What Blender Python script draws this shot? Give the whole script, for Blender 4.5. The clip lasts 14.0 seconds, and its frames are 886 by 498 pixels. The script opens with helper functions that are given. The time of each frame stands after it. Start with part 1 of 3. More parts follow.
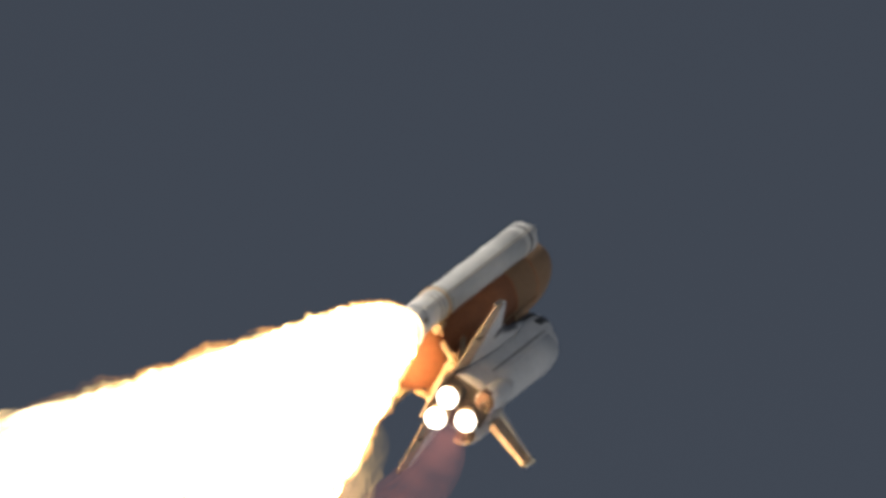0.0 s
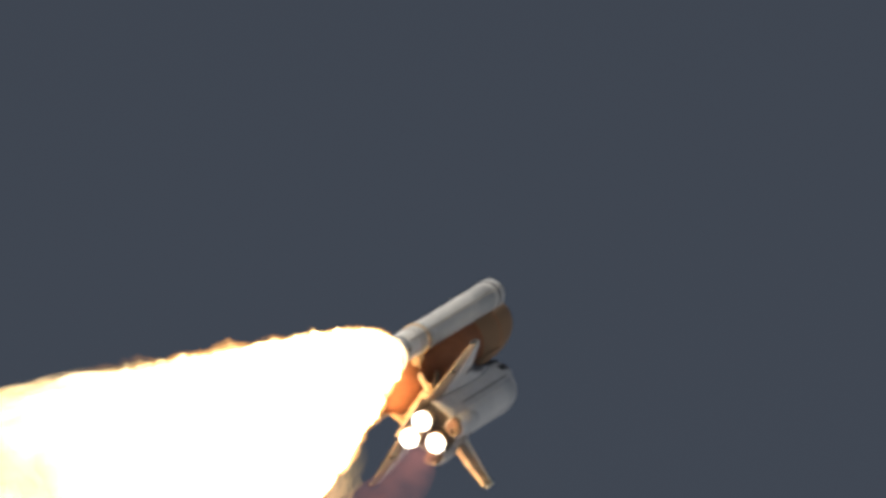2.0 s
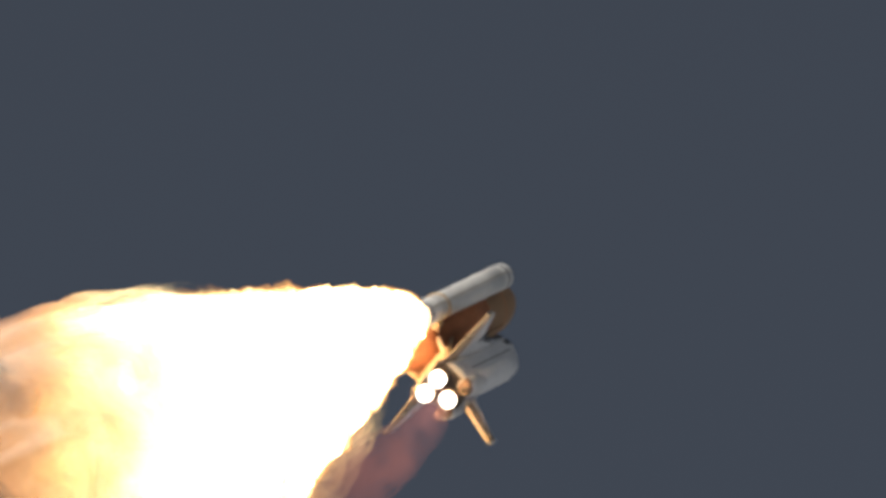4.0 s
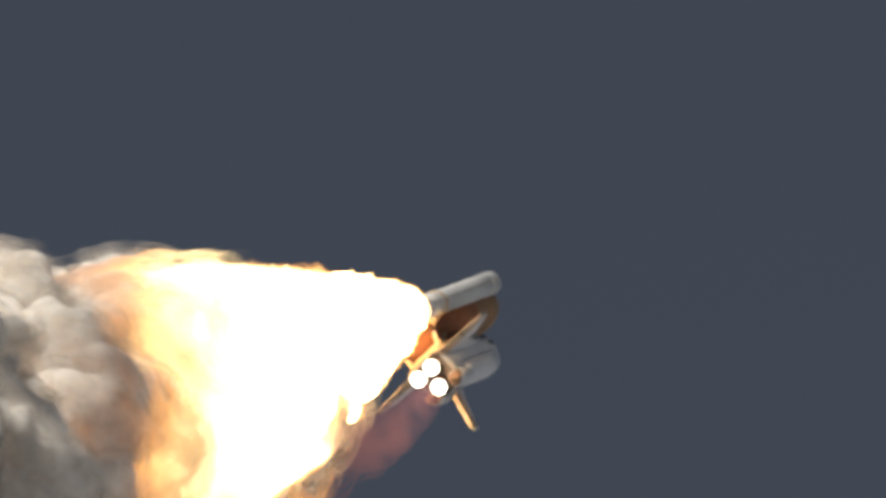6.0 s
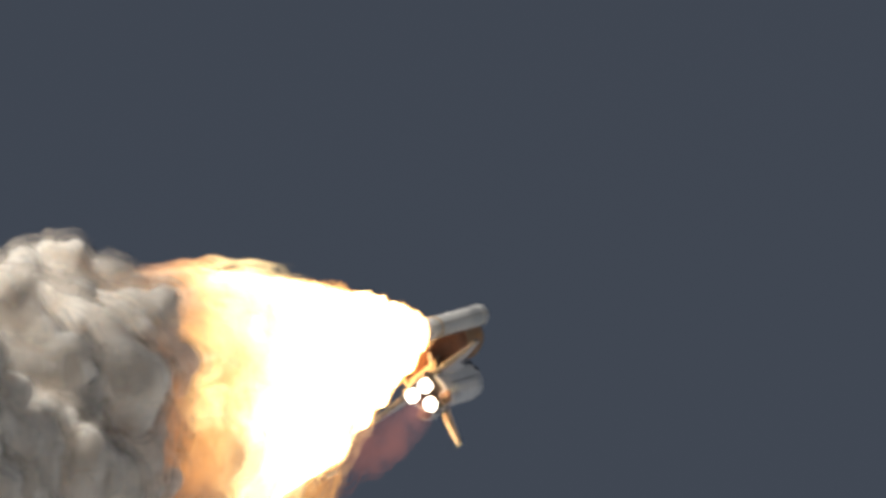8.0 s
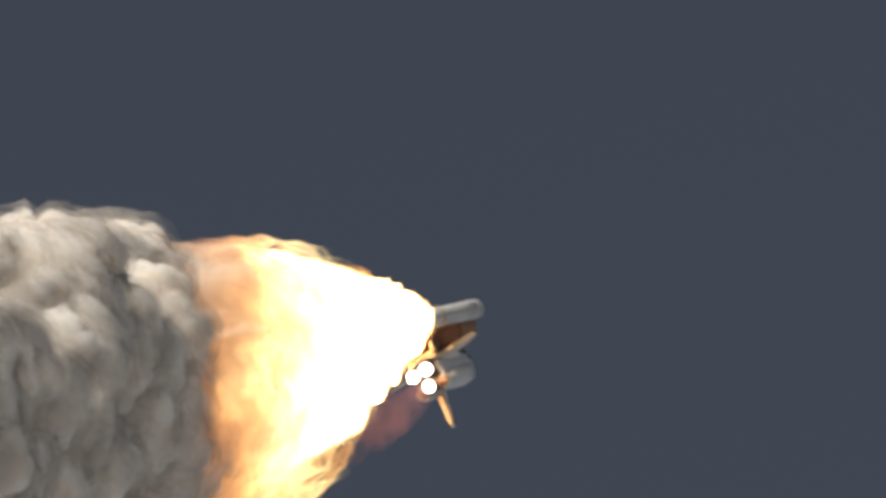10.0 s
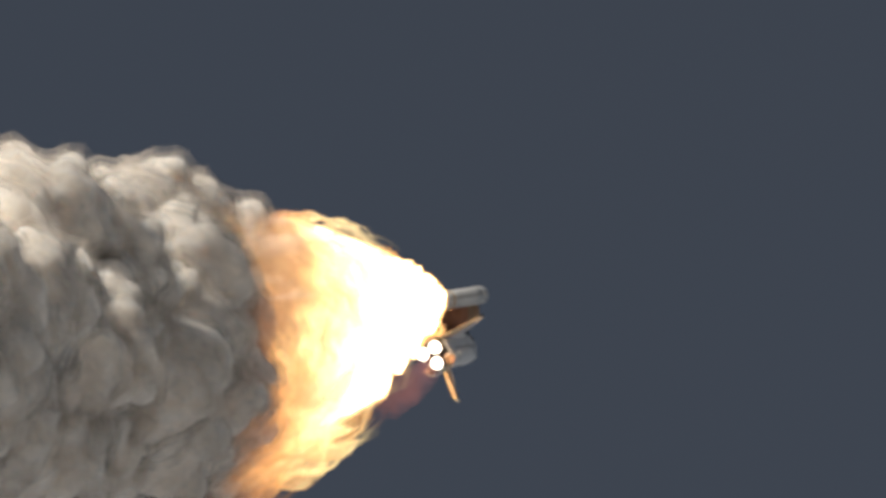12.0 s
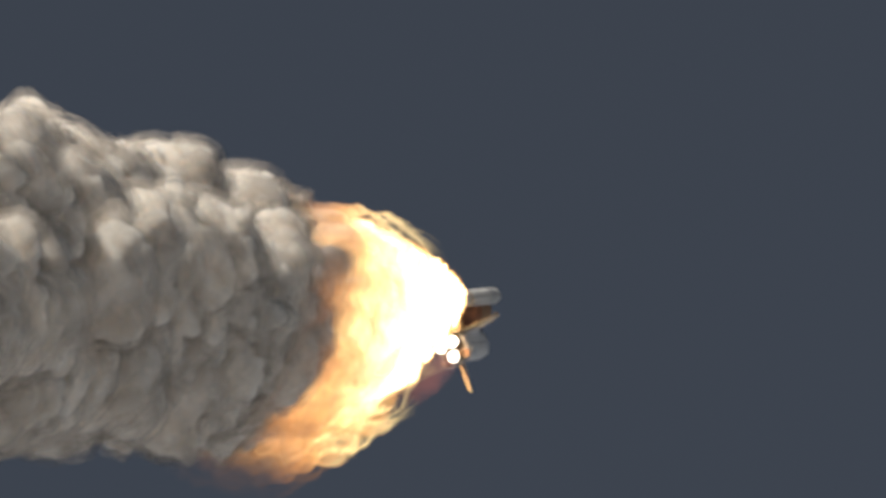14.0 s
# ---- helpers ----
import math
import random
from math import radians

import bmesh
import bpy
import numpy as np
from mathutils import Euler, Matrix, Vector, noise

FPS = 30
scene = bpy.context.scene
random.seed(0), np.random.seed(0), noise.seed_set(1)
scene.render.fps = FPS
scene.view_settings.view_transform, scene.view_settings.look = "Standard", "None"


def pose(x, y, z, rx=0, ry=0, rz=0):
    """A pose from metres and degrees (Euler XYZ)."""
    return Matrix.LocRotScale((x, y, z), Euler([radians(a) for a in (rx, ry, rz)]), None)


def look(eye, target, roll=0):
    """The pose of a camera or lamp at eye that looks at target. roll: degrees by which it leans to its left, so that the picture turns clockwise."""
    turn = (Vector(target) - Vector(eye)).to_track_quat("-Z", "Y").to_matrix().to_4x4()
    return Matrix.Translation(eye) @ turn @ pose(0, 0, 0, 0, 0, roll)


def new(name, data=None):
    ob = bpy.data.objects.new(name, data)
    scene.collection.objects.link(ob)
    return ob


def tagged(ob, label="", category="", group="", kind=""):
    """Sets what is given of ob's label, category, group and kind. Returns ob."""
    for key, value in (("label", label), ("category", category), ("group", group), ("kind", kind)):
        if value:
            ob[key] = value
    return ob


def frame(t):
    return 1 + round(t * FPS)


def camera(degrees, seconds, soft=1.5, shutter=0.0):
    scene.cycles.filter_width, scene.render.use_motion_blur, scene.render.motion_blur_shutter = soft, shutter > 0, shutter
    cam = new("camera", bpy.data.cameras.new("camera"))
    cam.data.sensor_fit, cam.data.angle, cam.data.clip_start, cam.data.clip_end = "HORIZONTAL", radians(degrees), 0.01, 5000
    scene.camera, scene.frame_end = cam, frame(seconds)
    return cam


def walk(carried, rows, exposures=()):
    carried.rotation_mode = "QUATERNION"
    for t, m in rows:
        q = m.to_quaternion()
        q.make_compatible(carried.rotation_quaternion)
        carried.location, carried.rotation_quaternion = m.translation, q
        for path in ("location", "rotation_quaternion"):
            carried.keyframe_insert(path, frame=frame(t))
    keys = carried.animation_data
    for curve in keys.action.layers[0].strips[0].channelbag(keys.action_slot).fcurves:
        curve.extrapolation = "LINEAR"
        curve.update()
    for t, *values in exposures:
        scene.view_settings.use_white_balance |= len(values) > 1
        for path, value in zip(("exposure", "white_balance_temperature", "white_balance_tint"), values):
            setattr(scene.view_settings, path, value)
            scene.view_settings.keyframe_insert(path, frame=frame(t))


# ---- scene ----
cam = camera(2.4764, 14.0, soft=4.2, shutter=0.5)
SHUTTLE_ROWS = [
    (0.0, pose(0.00, 1812.42, 1417.82, 144.406, -49.688, 58.578)),
    (0.5, pose(26.82, 1856.02, 1477.78, 145.238, -49.333, 58.237)),
    (1.0, pose(54.33, 1900.22, 1537.93, 146.024, -48.911, 57.948)),
    (1.5, pose(82.55, 1944.99, 1598.27, 146.910, -48.588, 57.607)),
    (2.0, pose(111.43, 1990.32, 1658.80, 147.747, -48.200, 57.404)),
    (2.5, pose(140.87, 2036.23, 1719.45, 148.639, -47.872, 57.268)),
    (3.0, pose(170.83, 2082.74, 1780.18, 149.465, -47.457, 57.141)),
    (3.5, pose(201.33, 2129.85, 1840.93, 150.321, -47.079, 57.028)),
    (4.0, pose(232.32, 2177.51, 1901.72, 151.224, -46.765, 56.904)),
    (4.5, pose(263.76, 2225.65, 1962.56, 152.132, -46.466, 56.799)),
    (5.0, pose(295.63, 2274.26, 2023.43, 153.041, -46.183, 56.713)),
    (5.5, pose(327.87, 2323.30, 2084.31, 153.947, -45.916, 56.644)),
    (6.0, pose(360.44, 2372.74, 2145.16, 154.834, -45.643, 56.603)),
    (6.5, pose(393.30, 2422.60, 2205.90, 155.708, -45.381, 56.619)),
    (7.0, pose(426.41, 2472.86, 2266.47, 156.588, -45.161, 56.546)),
    (7.5, pose(459.83, 2523.43, 2326.87, 157.467, -44.984, 56.406)),
    (8.0, pose(493.44, 2574.30, 2387.07, 158.322, -44.819, 56.498)),
    (8.5, pose(527.14, 2625.46, 2447.00, 159.140, -44.648, 56.480)),
    (9.0, pose(560.96, 2676.88, 2506.57, 159.909, -44.454, 56.511)),
    (9.5, pose(594.85, 2728.55, 2565.74, 160.638, -44.260, 56.554)),
    (10.0, pose(628.77, 2780.44, 2624.44, 161.327, -44.070, 56.600)),
    (10.5, pose(662.70, 2832.49, 2682.62, 161.957, -43.855, 56.634)),
    (11.0, pose(696.64, 2884.69, 2740.19, 162.539, -43.642, 56.668)),
    (11.5, pose(730.51, 2937.00, 2797.12, 163.075, -43.445, 56.779)),
    (12.0, pose(764.23, 2989.29, 2853.42, 163.616, -43.380, 56.803)),
    (12.5, pose(797.82, 3041.52, 2909.05, 164.025, -43.168, 56.867)),
    (13.0, pose(831.24, 3093.68, 2963.89, 164.393, -43.009, 56.921)),
    (13.5, pose(864.46, 3145.71, 3017.90, 164.672, -42.809, 56.990)),
    (14.0, pose(897.44, 3197.52, 3071.06, 164.926, -42.723, 57.015)),
]
CAMERA_ROWS = [
    (0.0, pose(0, 0, 1.8, 128.3186, -0.0000, -0.1412)),
    (0.5, pose(0, 0, 1.8, 128.8676, -0.0000, -0.9667)),
    (1.0, pose(0, 0, 1.8, 129.2858, -0.0000, -1.8069)),
    (1.5, pose(0, 0, 1.8, 129.7675, -0.0000, -2.6527)),
    (2.0, pose(0, 0, 1.8, 130.1238, -0.0000, -3.4197)),
    (2.5, pose(0, 0, 1.8, 130.5004, -0.0000, -4.0984)),
    (3.0, pose(0, 0, 1.8, 130.7326, -0.0000, -4.8319)),
    (3.5, pose(0, 0, 1.8, 130.9616, -0.0000, -5.5389)),
    (4.0, pose(0, 0, 1.8, 131.2203, -0.0000, -6.2302)),
    (4.5, pose(0, 0, 1.8, 131.4554, -0.0000, -6.9014)),
    (5.0, pose(0, 0, 1.8, 131.6688, -0.0000, -7.5516)),
    (5.5, pose(0, 0, 1.8, 131.8622, -0.0000, -8.1799)),
    (6.0, pose(0, 0, 1.8, 132.0137, -0.0000, -8.7852)),
    (6.5, pose(0, 0, 1.8, 132.1443, -0.0000, -9.3268)),
    (7.0, pose(0, 0, 1.8, 132.2906, -0.0000, -9.9374)),
    (7.5, pose(0, 0, 1.8, 132.4531, -0.0000, -10.5926)),
    (8.0, pose(0, 0, 1.8, 132.6021, -0.0000, -11.0070)),
    (8.5, pose(0, 0, 1.8, 132.7184, -0.0000, -11.5272)),
    (9.0, pose(0, 0, 1.8, 132.7873, -0.0000, -12.0001)),
    (9.5, pose(0, 0, 1.8, 132.8359, -0.0000, -12.4505)),
    (10.0, pose(0, 0, 1.8, 132.8713, -0.0000, -12.8847)),
    (10.5, pose(0, 0, 1.8, 132.8622, -0.0000, -13.3268)),
    (11.0, pose(0, 0, 1.8, 132.8427, -0.0000, -13.7535)),
    (11.5, pose(0, 0, 1.8, 132.8281, -0.0000, -14.0816)),
    (12.0, pose(0, 0, 1.8, 132.9429, -0.0000, -14.4379)),
    (12.5, pose(0, 0, 1.8, 132.8955, -0.0000, -14.7852)),
    (13.0, pose(0, 0, 1.8, 132.8982, -0.0000, -15.1081)),
    (13.5, pose(0, 0, 1.8, 132.8554, -0.0000, -15.4087)),
    (14.0, pose(0, 0, 1.8, 132.9297, -0.0000, -15.7011)),
]
walk(cam, CAMERA_ROWS, exposures=[(0.0, -0.4), (4.0, -0.38), (8.0, -0.32), (10.5, -0.38), (14.0, -0.48)])

# ---- light: late-day sun high on the far side of the stack, dim clear sky ----
TO_SUN = Vector((-0.66, -0.56, 0.50)).normalized()
world = bpy.data.worlds.new("sky")
scene.world = world
world.use_nodes = True
wn, wl = world.node_tree.nodes, world.node_tree.links
wn.clear()
sky = wn.new("ShaderNodeTexSky")
sky.sky_type = "NISHITA"
sky.sun_disc = False
sky.sun_elevation = math.asin(TO_SUN.z)
sky.sun_rotation = math.atan2(TO_SUN.x, TO_SUN.y)
sky.air_density, sky.dust_density, sky.ozone_density = 1.0, 0.6, 1.0
grey = wn.new("ShaderNodeHueSaturation")
grey.inputs["Saturation"].default_value = 0.60
grey.inputs["Value"].default_value = 0.87
back = wn.new("ShaderNodeBackground")
back.inputs["Strength"].default_value = 0.052
out = wn.new("ShaderNodeOutputWorld")
wl.new(sky.outputs[0], grey.inputs["Color"])
wl.new(grey.outputs[0], back.inputs["Color"])
wl.new(back.outputs[0], out.inputs["Surface"])

sun_data = bpy.data.lights.new("sun", "SUN")
sun_data.energy, sun_data.angle, sun_data.color = 4.2, radians(0.5), (1.0, 0.93, 0.82)
sun = new("sun", sun_data)
sun.matrix_world = look(TO_SUN * 100, (0, 0, 0))
scene.cycles.transparent_max_bounces = 48


# ---- materials ----
def material(name):
    m = bpy.data.materials.new(name)
    m.use_nodes = True
    m.node_tree.nodes.clear()
    return m, m.node_tree.nodes, m.node_tree.links


def surface(name, base, rough=0.6, metal=0.0, fine=3.0, coarse=0.35, vary=0.25, bump=0.0, streak=None):
    """Painted, tiled or foamed skin: two scales of tone, optional streaks along the stack and fine relief."""
    m, n, l = material(name)
    tc = n.new("ShaderNodeTexCoord")
    mp = n.new("ShaderNodeMapping")
    mp.inputs["Scale"].default_value = streak or (1, 1, 1)
    l.new(tc.outputs["Object"], mp.inputs["Vector"])
    tones = []
    for scale in (fine, coarse):
        t = n.new("ShaderNodeTexNoise")
        t.inputs["Scale"].default_value, t.inputs["Detail"].default_value = scale, 5
        l.new(mp.outputs[0], t.inputs["Vector"])
        tones.append(t)
    add = n.new("ShaderNodeMath")
    add.operation = "ADD"
    l.new(tones[0].outputs["Fac"], add.inputs[0])
    l.new(tones[1].outputs["Fac"], add.inputs[1])
    half = n.new("ShaderNodeMapRange")
    half.inputs["From Min"].default_value, half.inputs["From Max"].default_value = 0.6, 1.4
    l.new(add.outputs[0], half.inputs["Value"])
    mix = n.new("ShaderNodeMix")
    mix.data_type = "RGBA"
    mix.inputs["A"].default_value = (*[c * (1 - vary) for c in base], 1)
    mix.inputs["B"].default_value = (*[min(1, c * (1 + vary)) for c in base], 1)
    l.new(half.outputs[0], mix.inputs["Factor"])
    b = n.new("ShaderNodeBsdfPrincipled")
    b.inputs["Roughness"].default_value, b.inputs["Metallic"].default_value = rough, metal
    l.new(mix.outputs["Result"], b.inputs["Base Color"])
    if bump:
        bp = n.new("ShaderNodeBump")
        bp.inputs["Strength"].default_value, bp.inputs["Distance"].default_value = bump, 0.1
        l.new(tones[0].outputs["Fac"], bp.inputs["Height"])
        l.new(bp.outputs[0], b.inputs["Normal"])
    o = n.new("ShaderNodeOutputMaterial")
    l.new(b.outputs[0], o.inputs["Surface"])
    return m


LEE, SOONER = radians(32), 95.0  # the flame burns longest towards this side of the stack


def gas(name, stops, alpha_stops, scale=0.05, wobble=30.0, smoke=None, ragged=0.0, patchy=0.0, sooner=0.0):
    """Glowing gas. stops: (metres behind, colour, strength); alpha_stops: (metres behind, opacity).
    smoke: colour of the soot in it; ragged: scale of the clear gaps torn in it;
    patchy: scale of its cooler patches; sooner: metres by which it burns out sooner away from the side of the left wing and fin."""
    m, n, l = material(name)
    tc = n.new("ShaderNodeTexCoord")
    sep = n.new("ShaderNodeSeparateXYZ")
    l.new(tc.outputs["Object"], sep.inputs[0])
    drawn = n.new("ShaderNodeMapping")  # the gas is drawn out along the stream
    drawn.inputs["Scale"].default_value = (0.4 if patchy else 1, 1, 1)
    l.new(tc.outputs["Object"], drawn.inputs["Vector"])
    noise_a = n.new("ShaderNodeTexNoise")
    noise_a.inputs["Scale"].default_value, noise_a.inputs["Detail"].default_value = scale, 3
    noise_a.inputs["Roughness"].default_value, noise_a.inputs["Distortion"].default_value = 0.5, 0.3
    l.new(drawn.outputs[0], noise_a.inputs["Vector"])
    shift = n.new("ShaderNodeMath")
    shift.operation = "MULTIPLY_ADD"
    shift.inputs[1].default_value, shift.inputs[2].default_value = wobble * 2, -wobble * 1.22
    l.new(noise_a.outputs["Fac"], shift.inputs[0])
    noise_b = n.new("ShaderNodeTexNoise")
    noise_b.inputs["Scale"].default_value, noise_b.inputs["Detail"].default_value = scale * 3.3, 2
    l.new(drawn.outputs[0], noise_b.inputs["Vector"])
    shift_b = n.new("ShaderNodeMath")
    shift_b.operation = "MULTIPLY_ADD"
    shift_b.inputs[1].default_value = wobble * (0.25 if patchy else 0.45)
    l.new(noise_b.outputs["Fac"], shift_b.inputs[0])
    l.new(shift.outputs[0], shift_b.inputs[2])
    behind = n.new("ShaderNodeMath")
    behind.operation = "SUBTRACT"
    l.new(shift_b.outputs[0], behind.inputs[0])
    l.new(sep.outputs["X"], behind.inputs[1])
    if sooner:
        def maths(operation, a, b):
            k = n.new("ShaderNodeMath")
            k.operation = operation
            for at, value in ((0, a), (1, b)):
                if isinstance(value, float):
                    k.inputs[at].default_value = value
                else:
                    l.new(value, k.inputs[at])
            return k.outputs[0]
        y, z = sep.outputs["Y"], maths("ADD", sep.outputs["Z"], 0.9)
        away = maths("SQRT", maths("ADD", maths("MULTIPLY", y, y), maths("MULTIPLY", z, z)), 0.0)
        side = maths("ADD", maths("MULTIPLY", y, math.cos(LEE)), maths("MULTIPLY", z, math.sin(LEE)))
        share = maths("SUBTRACT", 1.0, maths("MAXIMUM", maths("DIVIDE", side, away), 0.0))
        whole = behind
        behind = n.new("ShaderNodeMath")
        behind.operation = "MULTIPLY_ADD"
        behind.inputs[1].default_value = sooner
        l.new(share, behind.inputs[0])
        l.new(whole.outputs[0], behind.inputs[2])
    reach = max(s[0] for s in (*stops, *alpha_stops))

    def ramp(points):
        norm = n.new("ShaderNodeMath")
        norm.operation = "DIVIDE"
        norm.inputs[1].default_value = reach
        l.new(behind.outputs[0], norm.inputs[0])
        r = n.new("ShaderNodeValToRGB")
        while len(r.color_ramp.elements) < len(points):
            r.color_ramp.elements.new(0.5)
        for e, (at, c) in zip(r.color_ramp.elements, points):
            e.position, e.color = at / reach, c
        l.new(norm.outputs[0], r.inputs["Fac"])
        return r

    colour = ramp([(d, (*c, 1)) for d, c, _ in stops])
    top = max(s for _, _, s in stops)
    power = ramp([(d, (s / top, s / top, s / top, 1)) for d, _, s in stops])
    opac = ramp([(d, (a, a, a, 1)) for d, a in alpha_stops])
    mul = n.new("ShaderNodeMath")
    mul.operation = "MULTIPLY"
    mul.inputs[1].default_value = top
    l.new(power.outputs["Color"], mul.inputs[0])
    em = n.new("ShaderNodeEmission")
    l.new(colour.outputs["Color"], em.inputs["Color"])
    l.new(mul.outputs[0], em.inputs["Strength"])
    if patchy:
        cool = n.new("ShaderNodeTexNoise")
        cool.inputs["Scale"].default_value, cool.inputs["Detail"].default_value = patchy, 2
        l.new(drawn.outputs[0], cool.inputs["Vector"])
        span = n.new("ShaderNodeMapRange")
        span.inputs["From Min"].default_value, span.inputs["From Max"].default_value = 0.36, 0.62
        span.inputs["To Min"].default_value, span.inputs["To Max"].default_value = 0.55, 1.25
        l.new(cool.outputs["Fac"], span.inputs["Value"])
        dim = n.new("ShaderNodeMath")
        dim.operation = "MULTIPLY"
        l.new(mul.outputs[0], dim.inputs[0])
        l.new(span.outputs[0], dim.inputs[1])
        l.new(dim.outputs[0], em.inputs["Strength"])
    body = em.outputs[0]
    if smoke:
        df = n.new("ShaderNodeBsdfDiffuse")
        df.inputs["Color"].default_value = (*smoke, 1)
        ad = n.new("ShaderNodeAddShader")
        l.new(em.outputs[0], ad.inputs[0])
        l.new(df.outputs[0], ad.inputs[1])
        body = ad.outputs[0]
    clear = n.new("ShaderNodeBsdfTransparent")
    mx = n.new("ShaderNodeMixShader")
    l.new(opac.outputs["Color"], mx.inputs["Fac"])
    if ragged:
        tear = n.new("ShaderNodeTexNoise")
        tear.inputs["Scale"].default_value, tear.inputs["Detail"].default_value = ragged, 5
        l.new(tc.outputs["Object"], tear.inputs["Vector"])
        hole = n.new("ShaderNodeMapRange")
        hole.inputs["From Min"].default_value, hole.inputs["From Max"].default_value = 0.38, 0.62
        hole.inputs["To Max"].default_value = 1.5
        l.new(tear.outputs["Fac"], hole.inputs["Value"])
        both = n.new("ShaderNodeMath")
        both.operation = "MULTIPLY"
        both.use_clamp = True
        l.new(opac.outputs["Color"], both.inputs[0])
        l.new(hole.outputs[0], both.inputs[1])
        l.new(both.outputs[0], mx.inputs["Fac"])
    l.new(clear.outputs[0], mx.inputs[1])
    l.new(body, mx.inputs[2])
    o = n.new("ShaderNodeOutputMaterial")
    l.new(mx.outputs[0], o.inputs["Surface"])
    return m


WHITE_TILE = surface("white_tile", (0.62, 0.63, 0.65), 0.7, fine=2.2, coarse=0.3, vary=0.16, bump=0.15)
DOOR_WHITE = surface("payload_door_white", (0.66, 0.67, 0.69), 0.55, fine=1.2, coarse=0.2, vary=0.1)
BLACK_TILE = surface("black_tile", (0.035, 0.035, 0.04), 0.6, fine=3, vary=0.35)
CARBON = surface("leading_edge_carbon", (0.16, 0.16, 0.17), 0.5, fine=2, vary=0.25)
# tan base colour carries the flame's warm light on elevons, rudder and body flap
ELEVON = surface("flame_tinted_elevon_tile", (0.38, 0.305, 0.23), 0.65, fine=1.6, coarse=0.5, vary=0.3)
FOAM = surface("orange_foam", (0.36, 0.135, 0.055), 0.85, fine=1.8, coarse=0.15, vary=0.22, bump=0.4, streak=(0.25, 1, 1))
FOAM_RIB = surface("ochre_ribbed_foam", (0.30, 0.185, 0.105), 0.85, fine=2.5, coarse=0.2, vary=0.18, bump=0.3)
BOOSTER_WHITE = surface("booster_white", (0.68, 0.675, 0.66), 0.5, fine=1.1, coarse=0.18, vary=0.13, streak=(0.3, 1, 1))
BOOSTER_GREY = surface("booster_joint_grey", (0.42, 0.40, 0.37), 0.6, fine=2, vary=0.2)
STEEL = surface("heat_stained_steel", (0.32, 0.25, 0.20), 0.4, 0.7, fine=3, vary=0.4)
STRUT = surface("strut_tan", (0.58, 0.42, 0.25), 0.7, fine=3, vary=0.25)
SOOT = surface("sooted_base", (0.12, 0.10, 0.09), 0.8, fine=2, vary=0.4)
SCORCH = surface("scorched_brown", (0.22, 0.13, 0.09), 0.7, fine=2.5, vary=0.35)
MARK = surface("dark_marking", (0.10, 0.10, 0.12), 0.7, fine=2, vary=0.2)


def rounded_normal(n, l, tc, share):
    """Light wanders inside smoke, so its small lumps shade softly: the skin's normal leans to the billow's round form."""
    geo = n.new("ShaderNodeNewGeometry")
    turn = n.new("ShaderNodeVectorTransform")
    turn.vector_type, turn.convert_from, turn.convert_to = "NORMAL", "OBJECT", "WORLD"
    l.new(tc.outputs["Object"], turn.inputs[0])
    unit = n.new("ShaderNodeVectorMath")
    unit.operation = "NORMALIZE"
    l.new(turn.outputs[0], unit.inputs[0])
    mix = n.new("ShaderNodeMix")
    mix.data_type = "VECTOR"
    mix.inputs["Factor"].default_value = share
    l.new(geo.outputs["Normal"], mix.inputs[4])
    l.new(unit.outputs[0], mix.inputs[5])
    one = n.new("ShaderNodeVectorMath")
    one.operation = "NORMALIZE"
    l.new(mix.outputs[1], one.inputs[0])
    return one.outputs[0]


